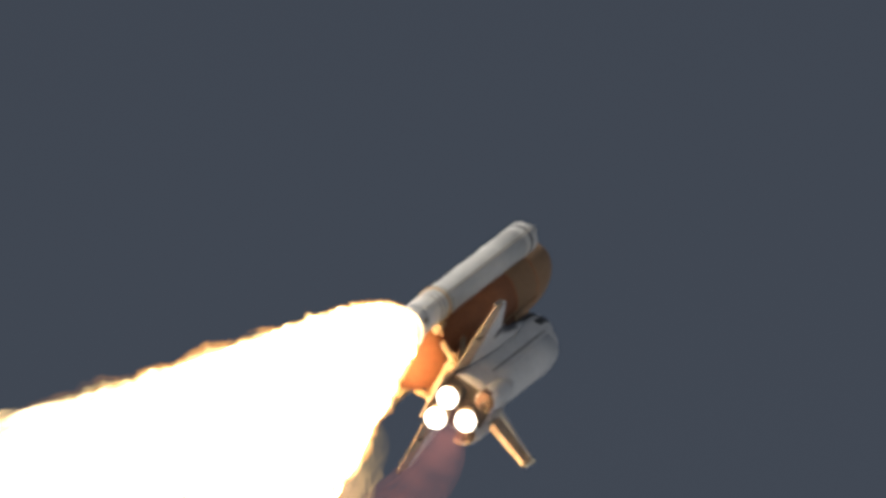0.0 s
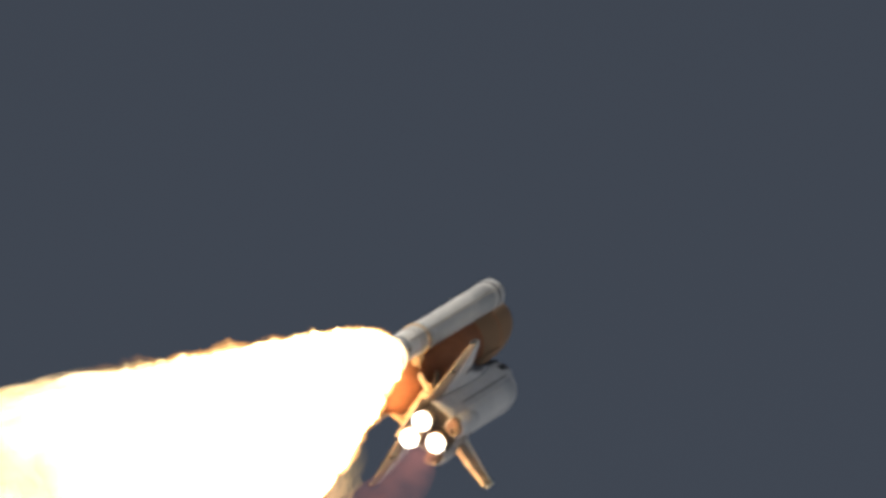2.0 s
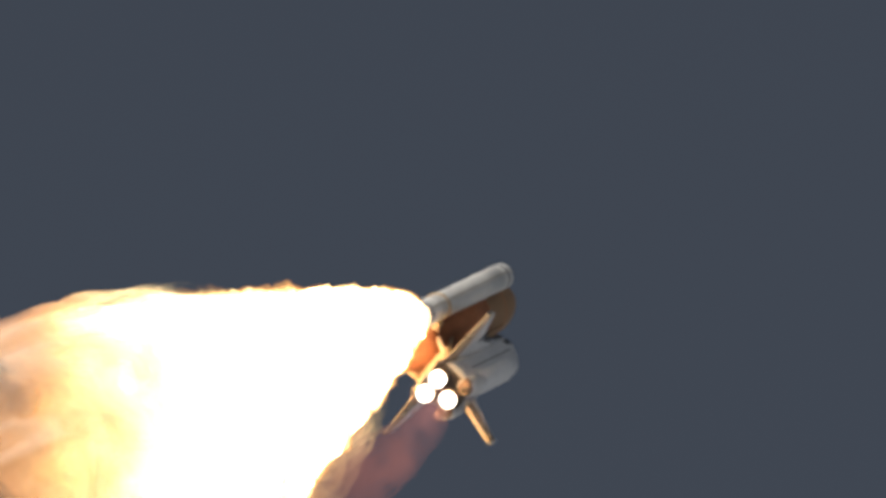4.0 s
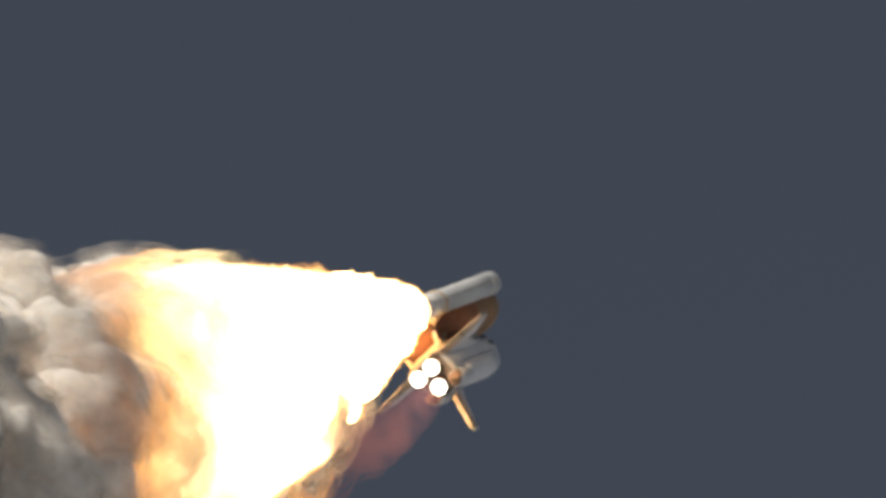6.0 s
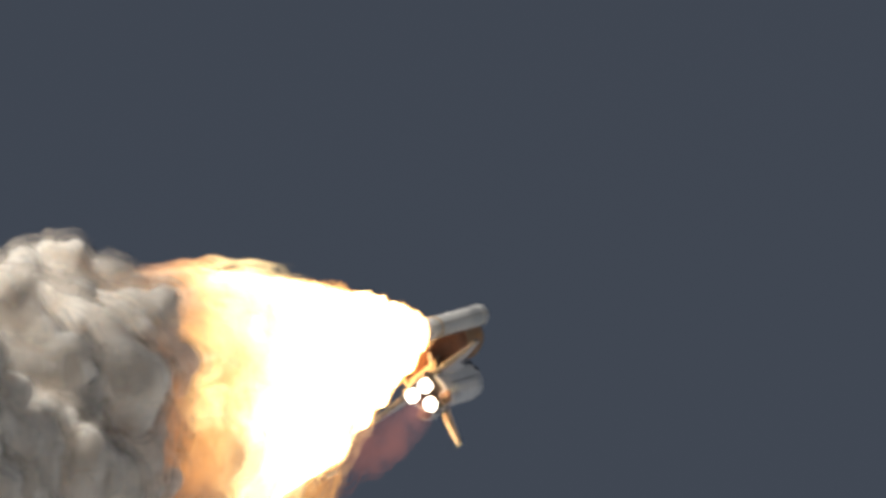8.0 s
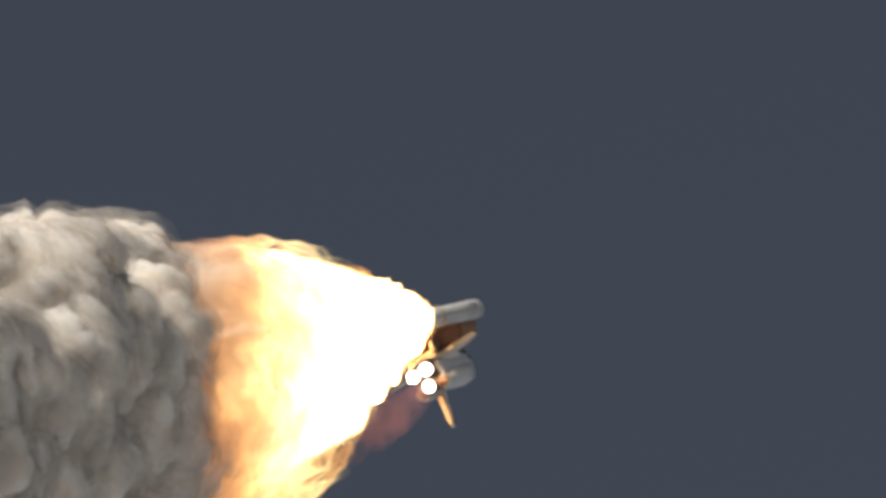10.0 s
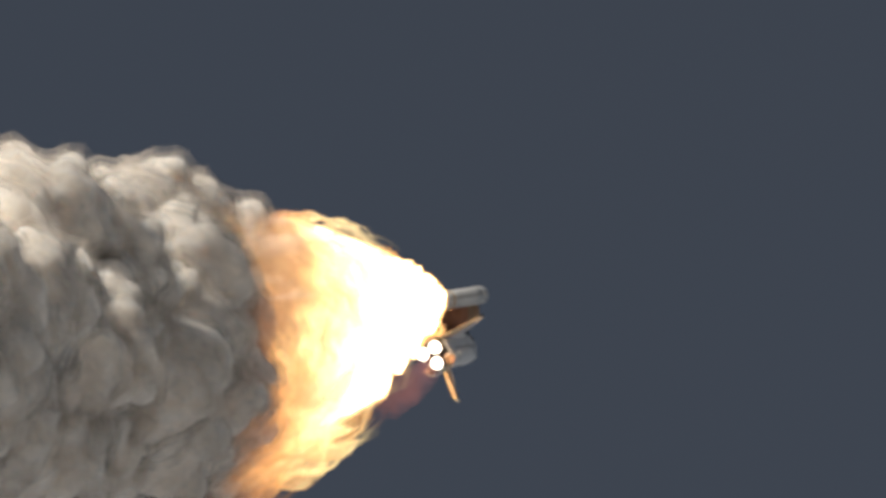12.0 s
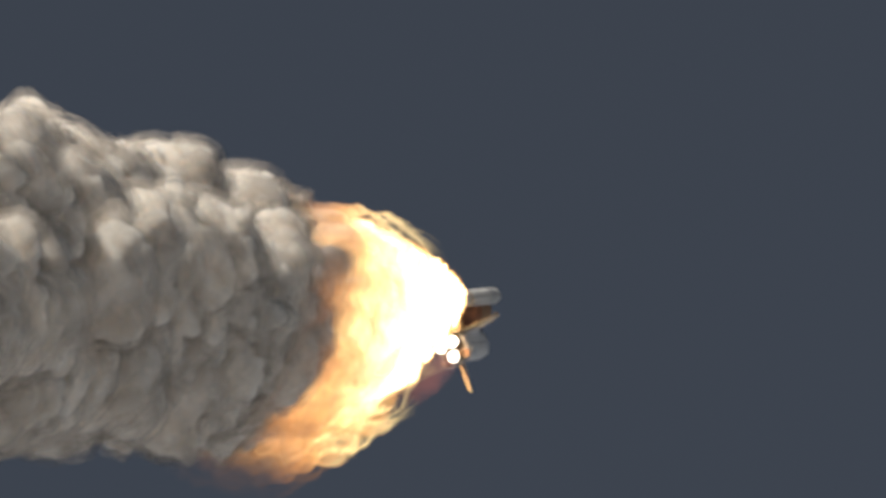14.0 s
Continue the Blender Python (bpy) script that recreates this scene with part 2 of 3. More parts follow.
def smoke_material(name, dark, light, share, passing=0.0, alpha=None):
    """Exhaust smoke; alpha: (least, most) opacity of a thin ragged veil of it."""
    m, n, l = material(name)
    tc = n.new("ShaderNodeTexCoord")
    a = n.new("ShaderNodeTexNoise")
    a.inputs["Scale"].default_value, a.inputs["Detail"].default_value = 0.06, 8
    l.new(tc.outputs["Object"], a.inputs["Vector"])
    r = n.new("ShaderNodeValToRGB")
    r.color_ramp.elements[0].position, r.color_ramp.elements[0].color = 0.3, (*dark, 1)
    r.color_ramp.elements[1].position, r.color_ramp.elements[1].color = 0.7, (*light, 1)
    l.new(a.outputs["Fac"], r.inputs["Fac"])
    normal = rounded_normal(n, l, tc, share)
    if not alpha:
        deep = n.new("ShaderNodeBsdfPrincipled")
        deep.subsurface_method = "RANDOM_WALK"
        deep.inputs["Subsurface Weight"].default_value, deep.inputs["Subsurface Scale"].default_value = 1.0, 8.0
        deep.inputs["Subsurface Radius"].default_value = (1.0, 0.93, 0.86)
        deep.inputs["Roughness"].default_value, deep.inputs["Specular IOR Level"].default_value = 1.0, 0.0
        l.new(r.outputs["Color"], deep.inputs["Base Color"])
        l.new(normal, deep.inputs["Normal"])
        body = deep.outputs[0]
    else:
        d = n.new("ShaderNodeBsdfDiffuse")
        d.inputs["Roughness"].default_value = 1.0
        l.new(r.outputs["Color"], d.inputs["Color"])
        l.new(normal, d.inputs["Normal"])
        tl = n.new("ShaderNodeBsdfTranslucent")
        l.new(r.outputs["Color"], tl.inputs["Color"])
        l.new(normal, tl.inputs["Normal"])
        mx = n.new("ShaderNodeMixShader")
        mx.inputs["Fac"].default_value = passing
        l.new(d.outputs[0], mx.inputs[1])
        l.new(tl.outputs[0], mx.inputs[2])
        body = mx.outputs[0]
        h = n.new("ShaderNodeTexNoise")
        h.inputs["Scale"].default_value, h.inputs["Detail"].default_value = 0.15, 5
        l.new(tc.outputs["Object"], h.inputs["Vector"])
        span = n.new("ShaderNodeMapRange")
        span.inputs["From Min"].default_value, span.inputs["From Max"].default_value = 0.4, 0.62
        span.inputs["To Min"].default_value, span.inputs["To Max"].default_value = alpha
        l.new(h.outputs["Fac"], span.inputs["Value"])
        clear = n.new("ShaderNodeBsdfTransparent")
        veil = n.new("ShaderNodeMixShader")
        l.new(span.outputs[0], veil.inputs["Fac"])
        l.new(clear.outputs[0], veil.inputs[1])
        l.new(body, veil.inputs[2])
        body = veil.outputs[0]
    o = n.new("ShaderNodeOutputMaterial")
    l.new(body, o.inputs["Surface"])
    return m


SMOKE = smoke_material("exhaust_smoke", (0.77, 0.69, 0.605), (0.87, 0.795, 0.715), 0.75)
WISP = smoke_material("smoke_wisp", (0.84, 0.765, 0.68), (0.92, 0.85, 0.775), 0.8, 0.3, (0.0, 0.45))
THIN_WISP = smoke_material("thin_smoke_wisp", (0.84, 0.765, 0.68), (0.92, 0.85, 0.775), 0.8, 0.3, (0.0, 0.32))
HOT, GOLD, AMBER, RUST = (1.0, 0.62, 0.30), (1.0, 0.72, 0.30), (1.0, 0.45, 0.13), (0.85, 0.34, 0.12)
CREAM, TAN = (1.0, 0.72, 0.42), (1.0, 0.60, 0.32)
FLAME = gas("flame_core", [(0, HOT, 50), (40, HOT, 42), (130, HOT, 18), (158, CREAM, 7.0), (176, CREAM, 3.4), (192, GOLD, 1.9), (212, AMBER, 1.2), (234, AMBER, 0.65), (260, RUST, 0.2)],
            [(0, 1), (205, 1), (258, 0.0), (300, 0.0)], scale=0.035, wobble=34, smoke=(0.62, 0.57, 0.52), patchy=0.05, sooner=SOONER)
FRINGE = gas("flame_fringe", [(0, GOLD, 4.4), (205, GOLD, 2.8), (225, AMBER, 1.3), (250, RUST, 0.5)],
             [(0, 0.36), (125, 0.36), (165, 0.06), (195, 0.0)], scale=0.06, wobble=26, ragged=0.35, sooner=SOONER)
HALO = gas("flame_halo", [(0, AMBER, 2.6), (195, AMBER, 1.7), (225, RUST, 0.7), (250, RUST, 0.3)],
           [(0, 0.2), (115, 0.2), (155, 0.04), (190, 0.0)], scale=0.06, wobble=26, ragged=0.25, sooner=SOONER)
DUSK = gas("dusky_fringe", [(0, GOLD, 1.4), (40, TAN, 1.3), (90, AMBER, 1.2), (130, AMBER, 0.9), (210, RUST, 0.5)],
           [(0, 0.0), (12, 0.1), (28, 0.2), (100, 0.17), (140, 0.03), (165, 0.0), (230, 0.0)], scale=0.08, wobble=24, ragged=0.07)
TONGUE = gas("flame_tongue", [(0, HOT, 40), (98, HOT, 18), (116, GOLD, 6), (130, AMBER, 3.0), (145, AMBER, 1.5), (160, RUST, 0.7)],
             [(0, 1), (92, 1), (112, 0.6), (130, 0.1)], scale=0.05, wobble=18)
# emits amber in place of the flame's light scattered in the smoke front
FLAMELIT_VEIL = gas("flamelit_veil", [(0, GOLD, 2.2), (195, GOLD, 1.9), (212, AMBER, 1.2), (232, RUST, 0.6), (255, RUST, 0.2), (285, RUST, 0.03)],
                [(0, 0.0), (165, 0.0), (188, 0.4), (212, 0.36), (242, 0.08), (268, 0.0), (290, 0.0)], scale=0.05, wobble=26, smoke=(0.42, 0.36, 0.31), ragged=0.075, sooner=SOONER)
FRINGE_LOW = gas("low_fringe", [(0, GOLD, 2.2), (60, AMBER, 1.5), (130, RUST, 0.7)], [(0, 0.05), (20, 0.25), (80, 0.2), (130, 0.05)], scale=0.1, wobble=20, ragged=0.3)
HALO_LOW = gas("low_halo", [(0, AMBER, 1.0), (60, RUST, 0.8), (130, RUST, 0.5)], [(0, 0.0), (20, 0.14), (80, 0.14), (130, 0.03)], scale=0.1, wobble=20, ragged=0.22)
PINK = gas("engine_exhaust_glow", [(0, (0.95, 0.42, 0.40), 0.7), (40, (0.85, 0.36, 0.33), 0.5), (90, (0.7, 0.32, 0.3), 0.3)],
           [(0, 0.03), (8, 0.10), (40, 0.15), (70, 0.11), (98, 0.0)], scale=0.12, wobble=8, ragged=0.12)
JET = gas("engine_white_glow", [(0, (1.0, 0.93, 0.80), 14), (20, (1.0, 0.93, 0.80), 14)], [(0, 1), (20, 1)])


DROP, TANK = -0.9, -0.25  # heights of the booster and tank axes


# ---- mesh helpers ----
def part(name, bm, mat, parent, label=""):
    me = bpy.data.meshes.new(name)
    bmesh.ops.recalc_face_normals(bm, faces=bm.faces)
    bm.to_mesh(me)
    bm.free()
    me.materials.append(mat)
    ob = new(name, me)
    ob.parent = parent
    return tagged(ob, label)


def smooth(bm, angle=35):
    for f in bm.faces:
        f.smooth = True
    for e in bm.edges:
        e.smooth = len(e.link_faces) == 2 and e.calc_face_angle(0) < radians(angle)
    return bm


def loft(rings, caps=True):
    """Skin over closed rings of points, all of one count."""
    bm = bmesh.new()
    vs = [[bm.verts.new(p) for p in r] for r in rings]
    k = len(rings[0])
    for a, b in zip(vs, vs[1:]):
        for i in range(k):
            bm.faces.new((a[i], a[(i + 1) % k], b[(i + 1) % k], b[i]))
    if caps:
        bm.faces.new(vs[0][::-1])
        bm.faces.new(vs[-1])
    return bm


def turned(profile, y=0.0, z=None, k=48, caps=True):
    """A body of revolution about the stack's long axis: profile of (x, radius)."""
    z = DROP if z is None else z
    return smooth(loft([[(x, y + r * math.cos(2 * math.pi * i / k), z + r * math.sin(2 * math.pi * i / k)) for i in range(k)]
                        for x, r in profile], caps))


def rod(a, b, r, k=12):
    a, b = Vector(a), Vector(b)
    q = (b - a).to_track_quat("Z", "Y")
    ring = [q @ Vector((r * math.cos(2 * math.pi * i / k), r * math.sin(2 * math.pi * i / k), 0)) for i in range(k)]
    return smooth(loft([[a + p for p in ring], [b + p for p in ring]]))


def block(x0, x1, y0, y1, z0, z1, bevel=0.05):
    bm = bmesh.new()
    bmesh.ops.create_cube(bm, size=1)
    for v in bm.verts:
        v.co = Vector(((x0 + x1) / 2 + v.co.x * (x1 - x0), (y0 + y1) / 2 + v.co.y * (y1 - y0), (z0 + z1) / 2 + v.co.z * (z1 - z0)))
    bmesh.ops.bevel(bm, geom=bm.edges[:], offset=bevel, segments=2, affect="EDGES")
    return bm


def body_ring(x, half, low, high, k=40, grow=0.0):
    """Cross-section of the orbiter's hull: flat below, upright sides, round on top."""
    ring = []
    for i in range(k):
        a = 2 * math.pi * i / k
        c, s = math.cos(a), math.sin(a)
        p = 0.55 if s < 0 else 0.8
        y = math.copysign(abs(c) ** (0.45 if s < 0 else 0.75), c) * (half + grow)
        mid = low + (high - low) * 0.52
        zz = mid + (math.copysign(abs(s) ** p, s) * ((high - mid + grow) if s > 0 else (mid - low + grow)))
        ring.append((x, y, zz))
    return ring


# ---- the stack ----
def make_shuttle():
    top = new("space_shuttle")
    tagged(top, "white winged orbiter on orange tank with two white boosters, climbing", "space shuttle")
    make_tank(top)
    for side in (1, -1):
        make_booster(top, side)
    make_orbiter(top)
    make_struts(top)
    return top


def make_tank(top):
    r = 4.2
    dome = [(0.75 + 2.9 * (1 - math.cos(a)), max(0.05, r * math.sin(a))) for a in np.linspace(0.02, math.pi / 2, 12)]
    tank = part("external_tank", turned(dome + [(9, r), (15, r), (21, r), (27.2, r)], z=TANK, k=72), FOAM, top, "orange-brown foam tank, lit orange at its aft dome")
    k = 144
    rings = [[(x, (r + g * (0.05 if i % 2 else -0.02)) * math.cos(2 * math.pi * i / k), TANK + (r + g * (0.05 if i % 2 else -0.02)) * math.sin(2 * math.pi * i / k))
              for i in range(k)] for x, g in ((27.2, 1), (34.2, 1))]
    part("intertank", loft(rings), FOAM_RIB, tank, "ochre ribbed middle section")
    ogive = [(34.2 + 12.6 * u, max(0.35, r * (1 - u ** 2.3) ** 0.72)) for u in np.linspace(0, 0.985, 18)]
    part("nose_ogive", turned(ogive, z=TANK, k=72), FOAM_RIB, tank)
    part("nose_spike", turned([(46.5, 0.36), (47.6, 0.1), (47.8, 0.02)], z=TANK, k=16), STEEL, tank)
    for x in (3.7, 12.0, 19.6, 27.2, 34.2):
        part("weld_ring", turned([(x - 0.14, r + 0.005), (x - 0.1, r + 0.06), (x + 0.1, r + 0.06), (x + 0.14, r + 0.005)], z=TANK, k=72, caps=False), FOAM, tank)
    part("feedline", rod((2.4, -2.5, TANK + 3.75), (29.5, -2.5, TANK + 3.75), 0.25), FOAM_RIB, tank, "tan oxygen feedline along the tank")
    part("feedline_bend", rod((2.4, -2.5, TANK + 3.75), (1.6, -2.4, 5.2), 0.25), FOAM_RIB, tank)
    for y in (1.1, -1.1):
        part("cable_tray", block(3.6, 34, y - 0.15, y + 0.15, TANK + 4.0, TANK + 4.3), FOAM_RIB, tank)
    for i in range(9):
        part("feedline_bracket", block(4 + i * 3, 4.25 + i * 3, -2.85, -2.15, TANK + 3.2, TANK + 3.7, 0.03), FOAM, tank)


def make_booster(top, side):
    y, r = 6.35 * side, 1.855
    case = part("booster", turned([(-2.9, r), (5, r), (13, r), (21, r), (30.2, r)], y, k=56), BOOSTER_WHITE, top, "long white solid rocket booster, sunlit along one edge")
    part("aft_skirt", turned([(-2.9, r + 0.01), (-3.4, r + 0.06), (-6.9, 2.62), (-6.9, 2.3), (-4.2, 1.6)], y, k=56), BOOSTER_WHITE, case)
    part("nozzle", turned([(-5.2, 1.1), (-6.8, 1.55), (-8.3, 1.88), (-8.3, 1.78), (-6.8, 1.42), (-5.2, 0.9)], y, k=40, caps=False), SOOT, case, "sooted nozzle bell")
    part("forward_skirt", turned([(30.2, r + 0.03), (30.4, r + 0.05), (33.3, r + 0.05), (33.4, r)], y, k=56), BOOSTER_WHITE, case)
    part("frustum", turned([(33.4, r), (35.9, 0.88)], y, k=48), BOOSTER_GREY, case, "tan-grey tapered frustum")
    part("nose_cap", turned([(35.9, 0.88), (36.7, 0.62), (37.1, 0.36), (37.3, 0.05)], y, k=32), BOOSTER_WHITE, case)
    for x in (1.2, 2.4, 3.6, 4.9, 6.9, 14.9, 22.9, 30.2):
        part("joint_band", turned([(x - 0.17, r + 0.004), (x - 0.13, r + 0.06), (x + 0.13, r + 0.06), (x + 0.17, r + 0.004)], y, k=56, caps=False), BOOSTER_GREY if x < 6 else BOOSTER_WHITE, case)
    part("attach_ring", turned([(3.5, r + 0.004), (3.55, r + 0.2), (3.95, r + 0.2), (4.0, r + 0.004)], y, k=56, caps=False), STRUT, case, "tan attachment ring")
    part("system_tunnel", block(-2.5, 33, y + side * 1.8 - 0.12, y + side * 1.8 + 0.12, DROP + 0.35, DROP + 0.6, 0.04), BOOSTER_GREY, case)
    part("marking_band", turned([(31.2, r + 0.058), (31.9, r + 0.058)], y, k=56, caps=False), MARK, case, "dark band round the forward skirt")
    for a in (40, 130, 220, 310):
        c, s = math.cos(radians(a)), math.sin(radians(a))
        part("separation_motor", rod((-5.9, y + 2.5 * c, DROP + 2.5 * s), (-4.4, y + 2.2 * c, DROP + 2.2 * s), 0.18, 10), STEEL, case)


def wing_station(y, x_le, x_te, thick, z):
    pts = []
    for u, h in ((0, 0), (0.06, 0.55), (0.2, 0.9), (0.45, 1.0), (0.75, 0.75), (1, 0.42)):
        pts.append((x_le + (x_te - x_le) * u, y, z + thick * h * 0.75))
    for u, h in ((1, 0.25), (0.6, 0.35), (0.2, 0.35), (0.05, 0.25)):
        pts.append((x_le + (x_te - x_le) * u, y, z - thick * h * 0.5))
    return pts


def make_orbiter(top):
    hull = part("orbiter_fuselage", smooth(loft([
        body_ring(31.0, 0.25, 6.35, 6.9), body_ring(30.3, 0.95, 5.95, 7.6), body_ring(28.8, 1.7, 5.62, 8.35), body_ring(27.0, 2.2, 5.45, 9.1),
        body_ring(25.4, 2.45, 5.4, 10.3), body_ring(24.0, 2.55, 5.4, 10.95), body_ring(22.0, 2.6, 5.4, 11.1), body_ring(14, 2.62, 5.4, 11.1),
        body_ring(6.5, 2.65, 5.4, 11.1), body_ring(2.2, 2.85, 5.4, 11.0), body_ring(-0.4, 2.95, 5.5, 10.9)]), 50), WHITE_TILE, top,
        "white tiled orbiter hull, shaded on the side in view")
    part("belly", smooth(loft([[(x, w, 5.42 + d), (x, -w, 5.42 + d), (x, -w * 0.96, 5.22 + d), (x, w * 0.96, 5.22 + d)]
                               for x, w, d in ((30.2, 0.7, 0.65), (28.0, 1.85, 0.18), (25, 2.5, 0), (6, 2.75, 0), (-0.5, 2.95, 0.02))])), BLACK_TILE, hull, "black tiled belly")
    # payload bay doors, one long shell a side
    for side in (1, -1):
        rings = []
        for x in (5.4, 10, 14.5, 19, 23.6):
            arc = [(2.65 * math.cos(a) ** 0.75, 8.364 + 2.755 * math.sin(a) ** 0.8) for a in np.linspace(radians(6), radians(89), 14)]
            inner = [(c * 0.95, 8.364 + (s - 8.364) * 0.95) for c, s in arc[::-1]]
            rings.append([(x, side * c, s) for c, s in arc + inner])
        part("payload_door", smooth(loft(rings), 30), DOOR_WHITE, hull, "long white payload bay door")
        part("side_stripe", block(6, 23.5, side * 2.64 - 0.05, side * 2.64 + 0.05, 8.2, 8.36, 0.01), MARK, hull)
        part("chine", smooth(loft([[(x, side * (h + 0.04), 6.5), (x, side * (h + 0.06), 6.9), (x, side * (h + 0.04), 7.4), (x, side * (h - 0.2), 7.4), (x, side * (h - 0.2), 6.5)]
                                   for x, h in ((28.6, 1.75), (27.0, 2.2), (25.4, 2.45), (24.6, 2.5))])), BLACK_TILE, hull, "black tiled chine beside the cabin")
    # wings
    for side in (1, -1):
        plan = ((2.3, 23.5, 3.2, 1.2), (3.1, 19.5, 3.2, 1.15), (4.2, 14.2, 3.1, 1.1), (5.4, 10.9, 3.0, 1.0), (8.4, 7.3, 2.75, 0.75), (11.3, 4.0, 2.5, 0.5), (11.95, 3.2, 2.45, 0.3))
        wing = part("wing", smooth(loft([wing_station(side * y, a, b, t, 5.62 + 0.02 * (y - 2.3)) for y, a, b, t in plan]), 40), WHITE_TILE, top, "white delta wing with dark leading edge")
        edge = []
        for y, a, b, t in plan[1:]:
            z = 5.62 + 0.02 * (y - 2.3)
            edge.append([(a + 0.1, side * y, z), (a - 0.55, side * y, z + t * 0.52), (a - 0.75, side * y, z + t * 0.2), (a - 0.6, side * y, z - t * 0.2)])
        part("leading_edge", smooth(loft(edge), 60), CARBON, wing, "dark grey carbon leading edge")
        for y0, y1, c0, c1, h0, h1 in ((2.75, 7.15, 3.3, 2.6, 0.42, 0.32), (7.25, 11.85, 2.55, 1.5, 0.31, 0.16)):
            rings = []
            for y, c, h in ((y0, c0, h0), (y1, c1, h1)):
                z = 5.66 + 0.02 * (y - 2.3)
                x = 3.1 - 0.075 * (y - 2.3)
                rings.append([(x, side * y, z + h), (x - 0.25, side * y, z + h * 1.02), (x - c, side * y, z - 0.2), (x - c, side * y, z - 0.32), (x - 0.2, side * y, z - h * 0.6), (x, side * y, z - h * 0.5)])
            elevon = part("elevon", loft(rings), ELEVON, wing, "elevon on the wing's trailing edge, coloured tan for flame light")
            part("hinge_seam", loft([[(3.22 - 0.075 * (y - 2.3), side * y, 5.70 + h + 0.02 * (y - 2.3)), (2.92 - 0.075 * (y - 2.3), side * y, 5.70 + h + 0.02 * (y - 2.3)),
                                      (2.92 - 0.075 * (y - 2.3), side * y, 5.5 + 0.02 * (y - 2.3)), (3.22 - 0.075 * (y - 2.3), side * y, 5.5 + 0.02 * (y - 2.3))]
                                     for y, h in ((y0, h0), (y1, h1))]), MARK, elevon)
            part("end_gap", block(0.6, 3.0, side * y1 - 0.06, side * y1 + 0.10, 5.35, 5.72 + h1, 0.01), SOOT, elevon)
        part("underside", smooth(loft([[(a - 0.5, side * y, 5.53 + 0.02 * (y - 2.3) - 0.17 * t), (b, side * y, 5.53 + 0.02 * (y - 2.3) - 0.17 * t),
                                        (b, side * y, 5.44 + 0.02 * (y - 2.3) - 0.17 * t), (a - 0.5, side * y, 5.44 + 0.02 * (y - 2.3) - 0.17 * t)] for y, a, b, t in plan])), BLACK_TILE, wing)
        # long dark patch and square mark on the upper skin
        part("wing_marking", block(6.6, 9.4, side * 6.3 - 0.55, side * 6.3 + 0.55, 6.30, 6.46, 0.02), MARK, wing, "dark marking patch on white wing")
    # fin with split rudder
    fin = part("tail_fin", smooth(loft([[(a, 0, z), (a - 0.5, t * 0.7, z), ((a + b) / 2, t, z), (b, t * 0.8, z), (b, -t * 0.8, z), ((a + b) / 2, -t, z), (a - 0.5, -t * 0.7, z)]
                                        for z, a, b, t in ((10.9, 6.2, 2.0, 0.42), (12.2, 4.2, 1.5, 0.4), (18.4, -1.8, -2.9, 0.2), (18.75, -2.1, -3.0, 0.12))]), 40), WHITE_TILE, top, "white swept tail fin, flame-lit behind")
    for i, (z0, z1) in enumerate(((12.4, 15.4), (15.5, 18.6))):
        rings = []
        for z in (z0, z1):
            u = (z - 12.2) / 6.2
            hx, t = 1.5 - 4.4 * u - 0.06, 0.36 - 0.15 * u
            c = 2.1 - 0.4 * u
            rings.append([(hx, t, z), (hx - c, t * 1.25, z - 0.25), (hx - c, -t * 1.25, z - 0.25), (hx, -t, z)])
        part("hinge_seam", loft([[(hx + 0.14, t + 0.03, z), (hx - 0.02, t + 0.03, z), (hx - 0.02, -t - 0.03, z), (hx + 0.14, -t - 0.03, z)]
                                 for z, hx, t in ((z, 1.5 - 4.4 * (z - 12.2) / 6.2, 0.40 - 0.16 * (z - 12.2) / 6.2) for z in (z0, z1))]), MARK, fin)
        part("rudder", loft(rings), ELEVON, fin, "rudder panel coloured tan for the flame's light")
    part("rudder_root_seam", block(-0.9, 1.4, -0.42, 0.42, 12.15, 12.33, 0.03), MARK, fin)
    part("fin_cap", block(-4.6, -2.0, -0.16, 0.16, 18.6, 18.9, 0.06), WHITE_TILE, fin)
    part("fin_root_fairing", smooth(loft([[(7.6, 0.1, 10.9), (7.6, -0.1, 10.9), (7.6, 0, 11.3)], [(0.4, 0.75, 10.6), (0.4, -0.75, 10.6), (0.4, 0, 12.3)]])), WHITE_TILE, fin)
    # manoeuvring pods
    for side in (1, -1):
        rings = []
        for x, r in ((7.4, 0.2), (6.4, 0.75), (4.8, 1.15), (2.5, 1.38), (0.4, 1.42), (-1.2, 1.3), (-1.7, 1.05)):
            rings.append([(x, side * 2.25 + r * 0.95 * math.cos(2 * math.pi * i / 28), 10.55 + r * math.sin(2 * math.pi * i / 28)) for i in range(28)])
        pod = part("manoeuvring_pod", smooth(loft(rings), 50), WHITE_TILE, top, "white engine pod beside the fin")
        part("pod_base", turned([(-1.5, 1.12), (-1.78, 1.05), (-1.86, 0.8), (-1.86, 0.1)], side * 2.25, 10.55, 24), SCORCH, pod, "scorched brown pod base")
        part("pod_nozzle", turned([(-1.5, 0.25), (-2.1, 0.38), (-3.0, 0.58), (-3.0, 0.52), (-2.0, 0.3)], side * 2.35, 10.9, 24, caps=False), STEEL, pod, "small steel nozzle")
        part("thruster_block", block(-2.3, -0.8, side * 3.15 - 0.4, side * 3.15 + 0.4, 9.6, 10.8, 0.12), SCORCH, pod, "scorched thruster block")
    part("base_shield", block(-0.75, -0.35, -2.7, 2.7, 5.7, 11.4, 0.15), SOOT, hull, "sooted base heat shield")
